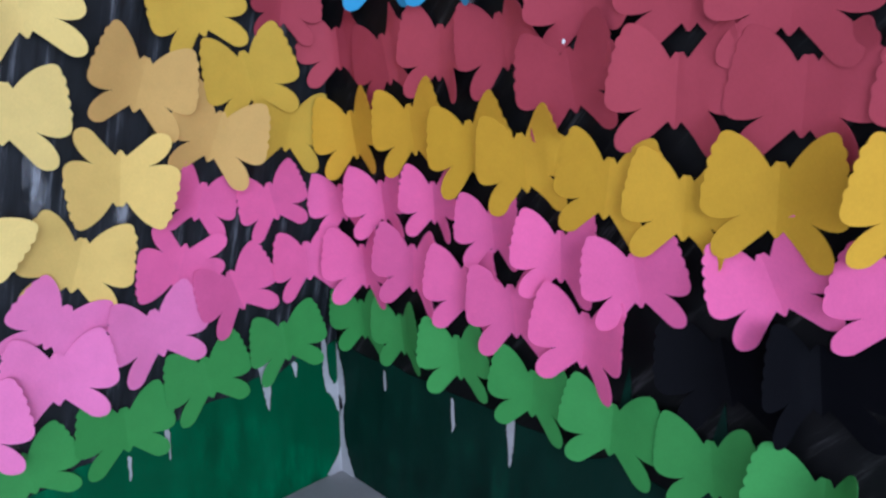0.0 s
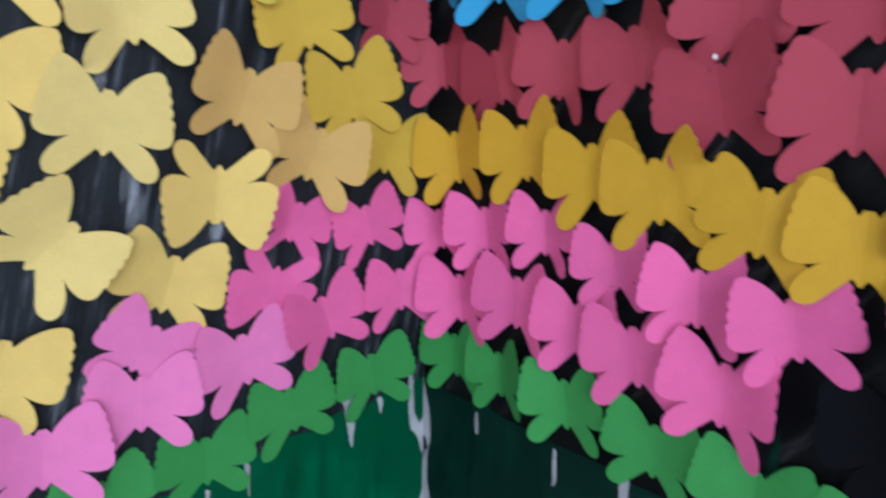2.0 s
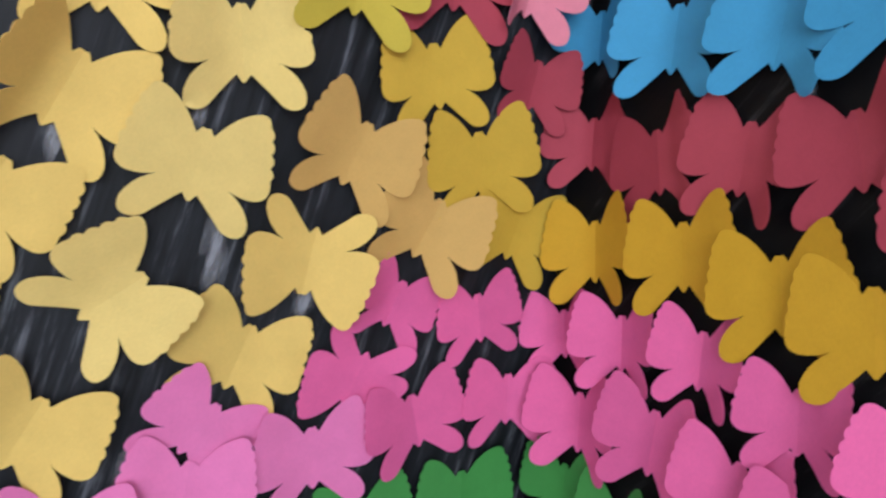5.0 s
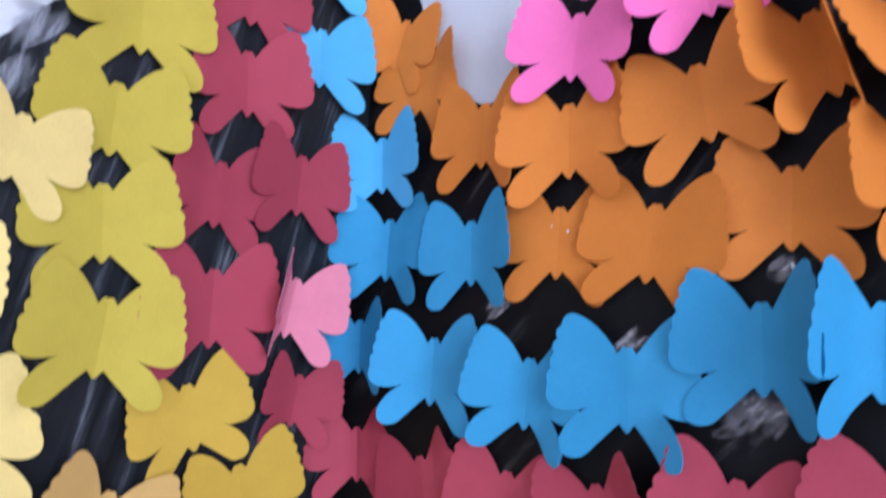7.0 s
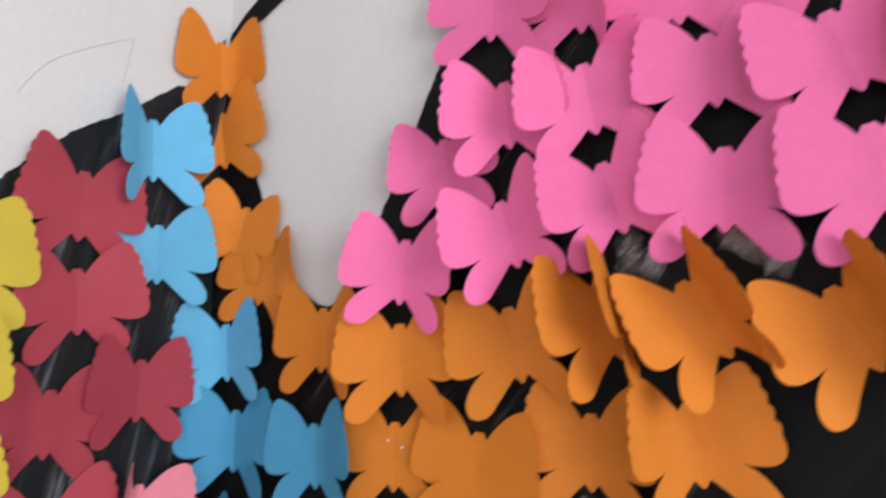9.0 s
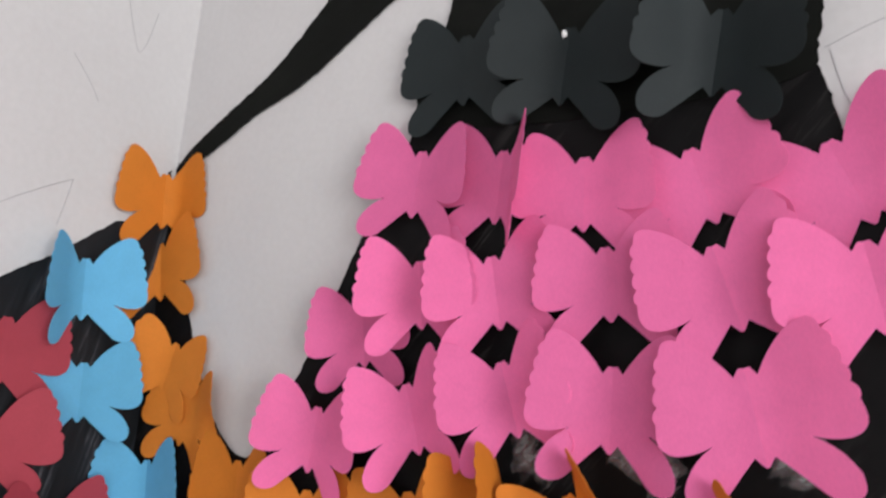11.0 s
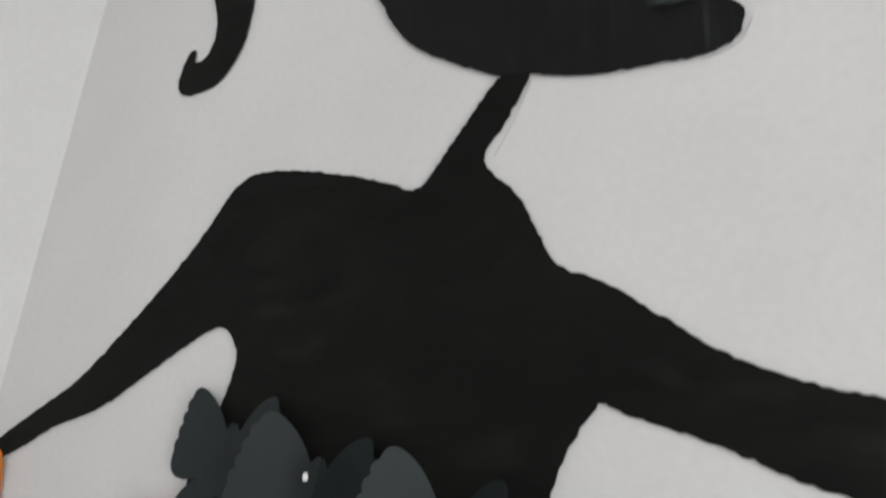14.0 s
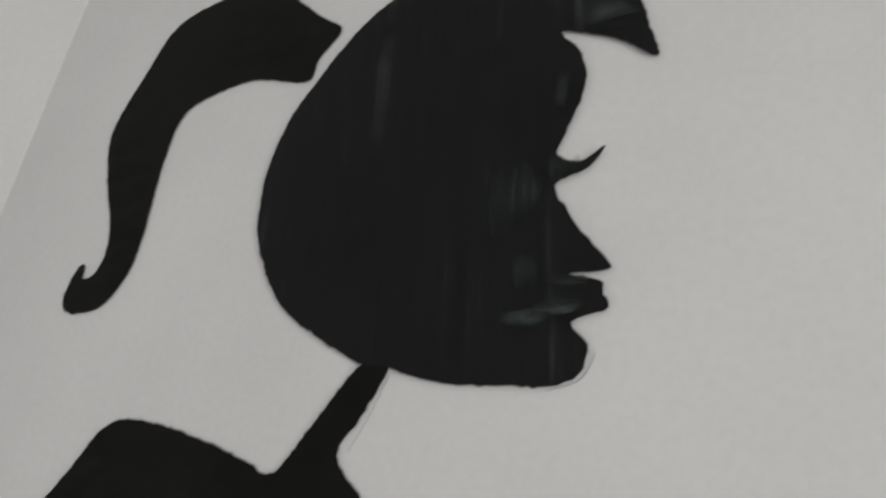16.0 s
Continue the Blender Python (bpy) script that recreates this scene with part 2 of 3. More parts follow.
# ---- the room ----
slab("floor", (-0.15, ROOM_Y - 0.15, -0.12), (ROOM_X + 0.15, 0.15, 0.0), cement, "grey cement floor meeting the painted corner")
slab("ceiling", (-0.15, ROOM_Y - 0.15, ROOM_Z), (ROOM_X + 0.15, 0.15, ROOM_Z + 0.12), wall_paint, "plain white ceiling")
slab("wall_west", (-0.15, ROOM_Y, 0.0), (0.0, 0.15, ROOM_Z), wall_paint, "white plastered wall with faint pencil scribbles")
slab("wall_north", (0.0, 0.0, 0.0), (ROOM_X, 0.15, ROOM_Z), wall_paint, "greyish white plastered wall carrying the mural")
bm = bmesh.new()
for lo, hi in (((-0.15, 0.0), (FILL_X0, ROOM_Z)), ((FILL_X1, 0.0), (ROOM_X + 0.15, ROOM_Z)), ((FILL_X0, FILL_Z1), (FILL_X1, ROOM_Z))):
    box(bm, (lo[0], ROOM_Y - 0.15, lo[1]), (hi[0], ROOM_Y, hi[1]))
tagged(part("wall_south", bm, wall_paint), "plain white unseen wall with an added opening for fill light", "wall", kind="structure")
bm = bmesh.new()
for lo, hi in (((ROOM_Y, 0.0), (WIN_Y0, ROOM_Z)), ((WIN_Y1, 0.0), (0.15, ROOM_Z)), ((WIN_Y0, 0.0), (WIN_Y1, WIN_Z0)), ((WIN_Y0, WIN_Z1), (WIN_Y1, ROOM_Z))):
    box(bm, (ROOM_X, lo[0], lo[1]), (ROOM_X + 0.15, hi[0], hi[1]))
tagged(part("wall_east", bm, wall_paint), "plain white wall with an open window", "wall", kind="structure")

# ---- the painting on the two walls ----
mural = tagged(new("wall_mural"), "flat black and green painting spread across the wall corner", "mural")

# black ground of the skirt, west wall
painted("painted_skirt", "L", [
    (0.000, 1.040), (-0.027, 1.045), (-0.054, 1.047), (-0.104, 1.009), (-0.149, 0.980), (-0.184, 0.948), (-0.215, 0.918), (-0.240, 0.897), (-0.290, 0.849),
    (-0.356, 0.758), (-0.410, 0.674), (-0.451, 0.599), (-0.462, 0.553), (-0.485, 0.516), (-0.509, 0.474), (-0.542, 0.417), (-0.567, 0.366), (-0.620, 0.233),
    (-0.654, 0.117), (-0.550, 0.098), (-0.334, 0.093), (-0.111, 0.111), (0.000, 0.121)],
    skirt_black_west, mural, rough=0.0018, label="black paint in long dry streaks, with a grey-blue sheen coloured in")
# and north wall, with the gap below the raised arm
painted("painted_skirt", "R", [
    (0.000, 1.048), (0.015, 1.050), (0.028, 1.030), (0.041, 0.992), (0.066, 0.935), (0.100, 0.879), (0.136, 0.850), (0.163, 0.862), (0.211, 0.951), (0.247, 1.036),
    (0.286, 1.115), (0.310, 1.184), (0.403, 1.197), (0.504, 1.180), (0.560, 1.164), (0.580, 1.130), (0.594, 1.086), (0.630, 1.017), (0.708, 0.890), (0.809, 0.688),
    (0.902, 0.456), (0.963, 0.162), (0.637, 0.134), (0.318, 0.112), (0.000, 0.109)],
    skirt_black_north, mural, n=0.0006, rough=0.0012, label="black paint with scuffed grey streaks")
# the flat black shape above: one trunk with two long side bands
painted("painted_trunk", "R", [
    (0.003, 1.108), (0.023, 1.133), (0.079, 1.171), (0.127, 1.204), (0.175, 1.253), (0.210, 1.291), (0.248, 1.339), (0.266, 1.369), (0.283, 1.387), (0.305, 1.393),
    (0.342, 1.393), (0.394, 1.387), (0.432, 1.380), (0.460, 1.376), (0.484, 1.413), (0.514, 1.458), (0.533, 1.455), (0.521, 1.422), (0.508, 1.395), (0.537, 1.369),
    (0.547, 1.355), (0.562, 1.332), (0.574, 1.322), (0.599, 1.315), (0.640, 1.294), (0.665, 1.281), (0.707, 1.269), (0.759, 1.262), (0.859, 1.235),
    (0.861, 1.212), (0.762, 1.214), (0.716, 1.219), (0.668, 1.232), (0.623, 1.240), (0.605, 1.244), (0.590, 1.217), (0.581, 1.184), (0.578, 1.152), (0.560, 1.128), (0.405, 1.118),
    (0.294, 1.134), (0.310, 1.204), (0.316, 1.239), (0.304, 1.258), (0.287, 1.262), (0.258, 1.246), (0.217, 1.218), (0.164, 1.182), (0.102, 1.155), (0.047, 1.123)],
    flat_black, mural, n=0.0016, rough=0.0017, steps=4, label="matt black paint with a soft ragged brush edge")
painted("painted_oval", "R", [
    (0.510, 1.456), (0.466, 1.473), (0.430, 1.492), (0.404, 1.520), (0.384, 1.553), (0.377, 1.589), (0.377, 1.620), (0.386, 1.660), (0.404, 1.693), (0.425, 1.727),
    (0.464, 1.766), (0.537, 1.790), (0.611, 1.778), (0.666, 1.740), (0.684, 1.702), (0.691, 1.677), (0.665, 1.694), (0.639, 1.704), (0.620, 1.708), (0.639, 1.686),
    (0.644, 1.660), (0.636, 1.628), (0.631, 1.610), (0.640, 1.603), (0.651, 1.603), (0.663, 1.613), (0.654, 1.598), (0.633, 1.587), (0.641, 1.571), (0.655, 1.553),
    (0.671, 1.537), (0.675, 1.528), (0.651, 1.525), (0.670, 1.521), (0.673, 1.512), (0.677, 1.504), (0.656, 1.494), (0.667, 1.481), (0.664, 1.463), (0.646, 1.454),
    (0.619, 1.452), (0.585, 1.449), (0.555, 1.451), (0.530, 1.456)],
    thin_black, mural, n=0.0026, rough=0.0013, steps=4, label="rounded black painted shape with thin vertical streaks")
painted("painted_curl", "R", [
    (0.414, 1.746), (0.388, 1.763), (0.355, 1.787), (0.331, 1.802), (0.290, 1.814), (0.254, 1.811), (0.208, 1.798), (0.183, 1.777), (0.169, 1.740), (0.152, 1.694),
    (0.146, 1.664), (0.154, 1.634), (0.174, 1.595), (0.193, 1.564), (0.202, 1.535), (0.196, 1.512), (0.181, 1.508), (0.178, 1.521), (0.169, 1.516), (0.164, 1.491),
    (0.171, 1.477), (0.191, 1.474), (0.221, 1.483), (0.239, 1.508), (0.245, 1.535), (0.243, 1.574), (0.239, 1.624), (0.243, 1.670), (0.265, 1.690), (0.324, 1.705),
    (0.390, 1.695), (0.397, 1.717)],
    flat_black, mural, n=0.0016, rough=0.0013, steps=5, label="black painted curl shaped like a comma")


def grass_line(wall, a0, a1, z0, z1, blades):
    """The top of the green base: a wavering edge with a few upright blades."""
    pts, k = [], 40
    for i in range(k + 1):
        t = i / k
        a = a0 + (a1 - a0) * t
        z = z0 + (z1 - z0) * t + 0.010 * noise.noise((a * 30, 3.0, 0)) + 0.004 * noise.noise((a * 90, 7.0, 0))
        pts.append((a, z))
    for a, h, w in blades:
        pts = [p for p in pts if abs(p[0] - a) > w] + [(a - w, z0 + 0.005), (a + 0.1 * w, h), (a + w, z0 + 0.005)]
    return sorted(pts)


bm = bmesh.new()
top = grass_line("L", -0.85, -0.001, 0.06, 0.188, [])
sheet(bm, "L", [Vector(p).to_3d() for p in [(-0.914, 0.001)] + top + [(-0.001, 0.001)]], 0.0020, 0.0008)
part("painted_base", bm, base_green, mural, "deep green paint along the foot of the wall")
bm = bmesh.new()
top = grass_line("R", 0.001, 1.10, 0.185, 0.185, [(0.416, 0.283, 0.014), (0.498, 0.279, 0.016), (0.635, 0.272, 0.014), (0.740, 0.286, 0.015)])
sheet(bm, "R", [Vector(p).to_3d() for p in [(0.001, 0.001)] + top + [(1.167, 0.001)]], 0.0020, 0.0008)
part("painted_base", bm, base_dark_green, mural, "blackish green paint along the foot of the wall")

# bare plaster left between the black and the green
for wall, guide in (
        ("L", [(-0.117, 0.205), (-0.099, 0.200), (-0.101, 0.154), (-0.106, 0.127), (-0.112, 0.161)]),
        ("L", [(-0.070, 0.175), (-0.064, 0.174), (-0.066, 0.155)]),
        ("L", [(-0.026, 0.196), (-0.020, 0.190), (-0.018, 0.150), (-0.010, 0.128), (-0.001, 0.135), (-0.001, 0.080), (-0.012, 0.108), (-0.024, 0.132)]),
        ("R", [(0.001, 0.186), (0.006, 0.172), (0.014, 0.146), (0.016, 0.106), (0.008, 0.092), (0.001, 0.080), (0.001, 0.130)]),
        ("R", [(0.001, 0.105), (0.011, 0.100), (0.011, 0.062), (0.017, 0.032), (0.028, 0.006), (0.030, 0.001), (0.001, 0.001)]),
        ("L", [(-0.001, 0.105), (-0.002, 0.060), (-0.007, 0.028), (-0.020, 0.012), (-0.026, 0.001), (-0.001, 0.001)]),
        ("R", [(0.286, 0.192), (0.296, 0.190), (0.296, 0.164), (0.292, 0.132), (0.289, 0.158)]),
        ("R", [(0.095, 0.172), (0.099, 0.174), (0.100, 0.158), (0.097, 0.149)]),
        ("R", [(0.209, 0.177), (0.212, 0.177), (0.214, 0.152), (0.210, 0.140)]),
        ("L", [(-0.231, 0.150), (-0.226, 0.149), (-0.228, 0.113)]),
        ("L", [(-0.272, 0.133), (-0.268, 0.132), (-0.271, 0.108)])):
    painted("bare_patch", wall, guide, bare_plaster, mural, n=0.0032, thick=0.0005, rough=0.0016, label="bare pale plaster showing between paints")

# thin grey brush marks on the black paint
def smear(name, wall, a, z, wide, high, lean, material, n, label):
    """A soft-edged stroke: half width, half height, and its lean to the right."""
    c, d = math.cos(radians(lean)), math.sin(radians(lean))
    ring = [(wide * math.cos(k * math.pi / 6), high * math.sin(k * math.pi / 6)) for k in range(12)]
    painted(name, wall, [(a + u * c + v * d, z - u * d + v * c) for u, v in ring], material, mural, n=n, thick=0.0003, rough=0.0004, steps=3, label=label)


STROKES = [
    (0.593, 1.572, 0.006, 0.036, -10, dry_stroke), (0.612, 1.580, 0.007, 0.028, -9, dry_stroke), (0.604, 1.577, 0.005, 0.032, -9, dry_stroke),
    (0.621, 1.582, 0.009, 0.014, -9, dry_stroke), (0.629, 1.656, 0.006, 0.020, -7, dry_stroke),
    (0.621, 1.524, 0.010, 0.018, -9, dry_stroke), (0.638, 1.597, 0.015, 0.010, -10, dry_stroke),
    (0.653, 1.5185, 0.019, 0.0055, -2, lip_stroke), (0.648, 1.5025, 0.025, 0.0060, -18, lip_stroke), (0.628, 1.4935, 0.018, 0.0065, -4, lip_stroke),
    (0.655, 1.712, 0.030, 0.012, 22, lip_stroke),
    (0.375, 1.362, 0.075, 0.016, 6, dull_stroke), (0.640, 1.268, 0.034, 0.012, 22, dull_stroke), (0.735, 1.242, 0.050, 0.011, 16, dull_stroke),
    (0.330, 1.325, 0.050, 0.018, -20, dull_stroke)]
for k, (a, z, wide, high, lean, material) in enumerate(STROKES):
    smear("brush_mark", "R", a, z, wide, high, lean, material, 0.0036 + 0.0004 * k if z > 1.44 else 0.0026, "thin grey brush mark")


# ---- pencil lines left on the plaster ----
def pencil(wall, guide, width=0.00035):
    cu = bpy.data.curves.new("pencil_line", "CURVE")
    cu.dimensions, cu.bevel_depth, cu.bevel_resolution = "3D", width, 1
    sp = cu.splines.new("POLY")
    line = smooth(guide, 8, False)
    sp.points.add(len(line) - 1)
    for q, p in zip(sp.points, line):
        q.co = (*on_wall(wall, p[0], p[1], 0.0002), 1)
    cu.materials.append(graphite)
    ob = new("pencil_line", cu)
    return tagged(ob, "faint grey pencil line sketched on the white plaster", "pencil line", "pencil lines")


pencil("R", [(0.581, 1.147), (0.615, 1.161), (0.645, 1.161), (0.648, 1.142), (0.650, 1.133), (0.666, 1.132), (0.706, 1.133), (0.766, 1.131)], 0.00026)
pencil("R", [(0.584, 1.145), (0.592, 1.116), (0.606, 1.086), (0.622, 1.057)], 0.00028)
pencil("R", [(0.535, 1.451), (0.526, 1.423), (0.514, 1.396)], 0.00028)
pencil("R", [(0.645, 1.452), (0.665, 1.461), (0.672, 1.478)], 0.00028)
pencil("L", [(-0.104, 1.074), (-0.145, 1.050), (-0.176, 1.026), (-0.196, 0.996)], 0.00028)
pencil("L", [(-0.104, 1.074), (-0.108, 1.049), (-0.112, 1.029)], 0.00028)
pencil("L", [(-0.082, 1.264), (-0.072, 1.234), (-0.062, 1.213), (-0.054, 1.228), (-0.047, 1.263)], 0.00028)
pencil("L", [(-0.131, 1.326), (-0.111, 1.315), (-0.096, 1.326), (-0.101, 1.340)], 0.00028)
pencil("L", [(-0.123, 1.185), (-0.103, 1.164), (-0.093, 1.149)], 0.00028)
pencil("L", [(-0.498, 0.508), (-0.540, 0.503), (-0.592, 0.499)], 0.00028)
pencil("L", [(-0.492, 0.520), (-0.529, 0.510), (-0.592, 0.489)], 0.00028)


# scuffs where the black paint rubbed thin
SCUFFS = [
    (0.404, 0.888, 0.012, 0.024, -8), (0.420, 0.878, 0.008, 0.020, 30), (0.484, 0.893, 0.034, 0.014, 28), (0.468, 0.898, 0.014, 0.012, 0), (0.496, 0.884, 0.010, 0.018, 10),
    (0.566, 0.905, 0.020, 0.020, 30), (0.366, 0.632, 0.030, 0.016, -38), (0.378, 0.720, 0.014, 0.010, -30), (0.285, 0.667, 0.022, 0.007, -40), (0.175, 0.686, 0.022, 0.007, -42),
    (0.230, 0.580, 0.020, 0.008, -40), (0.165, 0.490, 0.018, 0.008, -50)]
for k, (a, z, wide, high, lean) in enumerate(SCUFFS):
    smear("scuff_mark", "R", a, z, wide, high, lean, worn_north, 0.0017 + 0.0002 * k, "pale scuff in the black paint")
RUBS = [(-0.292, 0.836, 0.010, 0.030, 45), (-0.300, 0.800, 0.010, 0.024, 30), (-0.372, 0.212, 0.012, 0.110, 9), (-0.338, 0.532, 0.010, 0.030, 12), (-0.425, 0.498, 0.007, 0.026, 14),
        (-0.495, 0.300, 0.012, 0.050, 14), (-0.120, 0.700, 0.010, 0.040, 10), (-0.245, 0.395, 0.012, 0.022, 12), (-0.560, 0.215, 0.014, 0.050, 14), (-0.318, 0.430, 0.012, 0.040, 12)]
for k, (a, z, wide, high, lean) in enumerate(RUBS):
    smear("scuff_mark", "L", a, z, wide, high, lean, worn_west, 0.0017 + 0.0002 * k, "pale dry brush streak")
# the brush ran dry past the edge of the skirt
EDGES = [(-0.454, 0.590, 0.013, 0.022, 0), (-0.460, 0.566, 0.015, 0.022, 0), (-0.474, 0.538, 0.014, 0.022, 6), (-0.490, 0.510, 0.013, 0.022, 8), (-0.511, 0.470, 0.011, 0.026, 14),
         (-0.294, 0.846, 0.012, 0.022, 40), (-0.324, 0.806, 0.010, 0.024, 30), (-0.541, 0.420, 0.011, 0.026, 16)]
for k, (a, z, wide, high, lean) in enumerate(EDGES):
    smear("dry_edge", "L", a, z, wide, high, lean, dry_edge, 0.0002 + 0.00004 * k, "black dry-brush fringe at the edge of the paint")


def dab(wall, a, z, n, size):
    """A hardened drop of white glue."""
    bm = bmesh.new()
    bmesh.ops.create_icosphere(bm, subdivisions=2, radius=size)
    for v in bm.verts:
        v.co *= 1 + 0.5 * noise.noise(v.co * 260)
        v.co.y *= 0.5
        v.co.x *= 0.7
    bmesh.ops.translate(bm, verts=bm.verts, vec=on_wall(wall, a, z, n))
    return tagged(part("glue_drop", bm, glue_white), "hardened white glue drop on black paper", "glue drop", "glue drops")


dab("R", 0.424, 1.172, 0.026, 0.0030)
dab("R", 0.345, 0.545, 0.014, 0.0022)
dab("R", 0.219, 0.746, 0.0075, 0.0009)
dab("R", 0.232, 0.742, 0.0065, 0.0011)
dab("R", 0.382, 0.722, 0.0022, 0.0016)

# ---- paper butterflies ----
def wing_outline():
    """Half a butterfly, cut double: blunt head, rounded fore wing with five scallops, plump hind wing, tail point."""
    def arc(p, c, q, k=5):
        return [((1 - t) ** 2 * p[0] + 2 * t * (1 - t) * c[0] + t * t * q[0], (1 - t) ** 2 * p[1] + 2 * t * (1 - t) * c[1] + t * t * q[1]) for t in (i / k for i in range(1, k + 1))]
    pts = [(0.0, 0.0280), (0.0030, 0.0285), (0.0064, 0.0238)]
    pts += arc((0.0064, 0.0238), (0.0190, 0.0445), (0.0345, 0.0492), 6)
    pts += arc((0.0345, 0.0492), (0.0425, 0.0508), (0.0438, 0.0415), 4)
    edge = [(0.0438, 0.0415), (0.0466, 0.0325), (0.0487, 0.0228), (0.0505, 0.0130), (0.0528, 0.0040)]
    for p, q in zip(edge, edge[1:]):
        pts += arc(p, ((p[0] + q[0]) / 2 + 0.0044, (p[1] + q[1]) / 2 + 0.0008), q, 4)
    pts += arc((0.0528, 0.0040), (0.0575, -0.0110), (0.0450, -0.0138), 6)
    pts += arc((0.0450, -0.0138), (0.0350, -0.0150), (0.0250, -0.0108), 4)
    pts += arc((0.0250, -0.0108), (0.0390, -0.0175), (0.0445, -0.0310), 5)
    pts += arc((0.0445, -0.0310), (0.0470, -0.0436), (0.0355, -0.0438), 5)
    pts += arc((0.0355, -0.0438), (0.0295, -0.0434), (0.0258, -0.0398), 3)
    pts += arc((0.0258, -0.0398), (0.0180, -0.0318), (0.0052, -0.0195), 4)
    pts += [(0.0010, -0.0248), (0.0, -0.0248)]
    return pts


WING = wing_outline()


def inner_points(outline, step):
    def inside(x, y):
        hit = False
        for (x0, y0), (x1, y1) in zip(outline, outline[1:] + outline[:1]):
            if (y0 > y) != (y1 > y) and x < (x1 - x0) * (y - y0) / (y1 - y0) + x0:
                hit = not hit
        return hit
    out = []
    for i in range(1, 14):
        for j in range(-12, 13):
            x, y = i * step, j * step + (i % 2) * step / 2
            if inside(x, y) and min((x - a) ** 2 + (y - b) ** 2 for a, b in outline) > (0.5 * step) ** 2:
                out.append((x, y))
    return out


INNER = inner_points(WING, 0.0062)
FLAT = [Vector(p) for p in WING + INNER]
WING_V, _, WING_F, *_ = mathutils.geometry.delaunay_2d_cdt(FLAT, [(i, (i + 1) % len(WING)) for i in range(len(WING))], [], 1, 1e-6)
WING_V = [(v.x, v.y) for v in WING_V]
RIM = len(WING)
THICK = 0.00035


def wing_mesh(side, fold, size, curl, seed):
    """One half of a folded sheet: it lifts off the wall along the body crease and bends a little."""
    bm = bmesh.new()
    front, back = [], []
    for x, y in WING_V:
        x, y = x * size, y * size
        steps, run, lift = 8, 0.0, 0.0
        for k in range(steps):      # the slope grows away from the crease
            soft = min(1.0, (k + 0.5) / steps * x / (0.020 * size))
            ang = fold * (0.25 + 0.88 * soft)
            run += x / steps * math.cos(ang)
            lift += x / steps * math.sin(ang)
        soft = min(1.0, x / (0.020 * size))
        lift += curl * (x / 0.05) ** 2 + 0.0007 * noise.noise((x * 40, y * 40, seed)) * soft
        ang = fold * (0.25 + 0.88 * soft)
        front.append(bm.verts.new((side * (run - THICK * math.sin(ang)), y, lift + THICK * math.cos(ang))))
        back.append(bm.verts.new((side * run, y, lift)))
    for f in WING_F:
        f = f if side > 0 else f[::-1]
        bm.faces.new([front[i] for i in f]).smooth = True
        bm.faces.new([back[i] for i in reversed(f)]).smooth = True
    for i in range(RIM):
        j = (i + 1) % RIM
        bm.faces.new((front[i], back[i], back[j], front[j]) if side > 0 else (front[j], back[j], back[i], front[i]))
        for v, w in ((front[i], front[j]), (back[i], back[j])):
            bm.edges.get((v, w)).smooth = False      # a cut paper edge
    return bm


def covered(x, y):
    """Whether a flat point of half a butterfly lies under its sheet."""
    x, hit = abs(x), False
    for (x0, y0), (x1, y1) in zip(WING, WING[1:] + WING[:1]):
        if (y0 > y) != (y1 > y) and x < (x1 - x0) * (y - y0) / (y1 - y0) + x0:
            hit = not hit
    return hit


def spot(o, u, v):
    """A place on the wall in the flat measures of a butterfly's own sheet, with that wing's fold."""
    du, dv = u - o["a"], v - o["z"]
    lx, ly = du * math.cos(o["lean"]) + dv * math.sin(o["lean"]), -du * math.sin(o["lean"]) + dv * math.cos(o["lean"])
    f = o["folds"][0 if lx < 0 else 1]
    if f > 0.75 or abs(lx) > 0.062 or abs(ly) > 0.056:
        return None
    return lx, lx / math.cos(f) / o["size"], ly / o["size"], f


def settled(me):
    """A wing that slips under another sheet lies low enough to pass beneath it."""
    folds = list(me["folds"])
    ca, sa = math.cos(me["lean"]), math.sin(me["lean"])
    for k, side in ((0, -1), (1, 1)):
        if folds[k] > 0.75:
            continue
        for x, y in WING_V[::2]:
            x, y = x * me["size"], y * me["size"]
            if x < 0.012:
                continue
            run = side * x * math.cos(folds[k])
            u, v = me["a"] + run * ca - y * sa, me["z"] + run * sa + y * ca
            for o in me["above"]:
                at = spot(o, u, v)
                if at and covered(at[1], at[2]):
                    room = o["n"] + abs(at[0]) * math.tan(at[3]) - me["n"] - 0.0010
                    folds[k] = min(folds[k], max(0.015, math.asin(min(0.9, max(0.0, room / x)))))
    return [max(f, 0.85 * g) for f, g in zip(folds, me["folds"])]


def room_under(me, u, v, depth=0):
    """How far off the wall the lowest sheet lying over this spot is."""
    low = 1.0
    for o in me["above"]:
        at = spot(o, u, v)
        if at and covered(at[1] * 0.96, at[2] * 0.96):
            here = o["n"] + abs(at[0]) * math.tan(at[3] * 0.95)
            low = min(low, here if depth > 1 else min(here, room_under(o, u, v, depth + 1)))
    return max(low - 0.0009, 0.0030)


NEAR = np.zeros((len(WING_V), len(WING_V)))
for face in WING_F:
    for p, q in zip(face, face[1:] + face[:1]):
        NEAR[p, q] = NEAR[q, p] = 1
NEAR /= NEAR.sum(axis=1, keepdims=True)


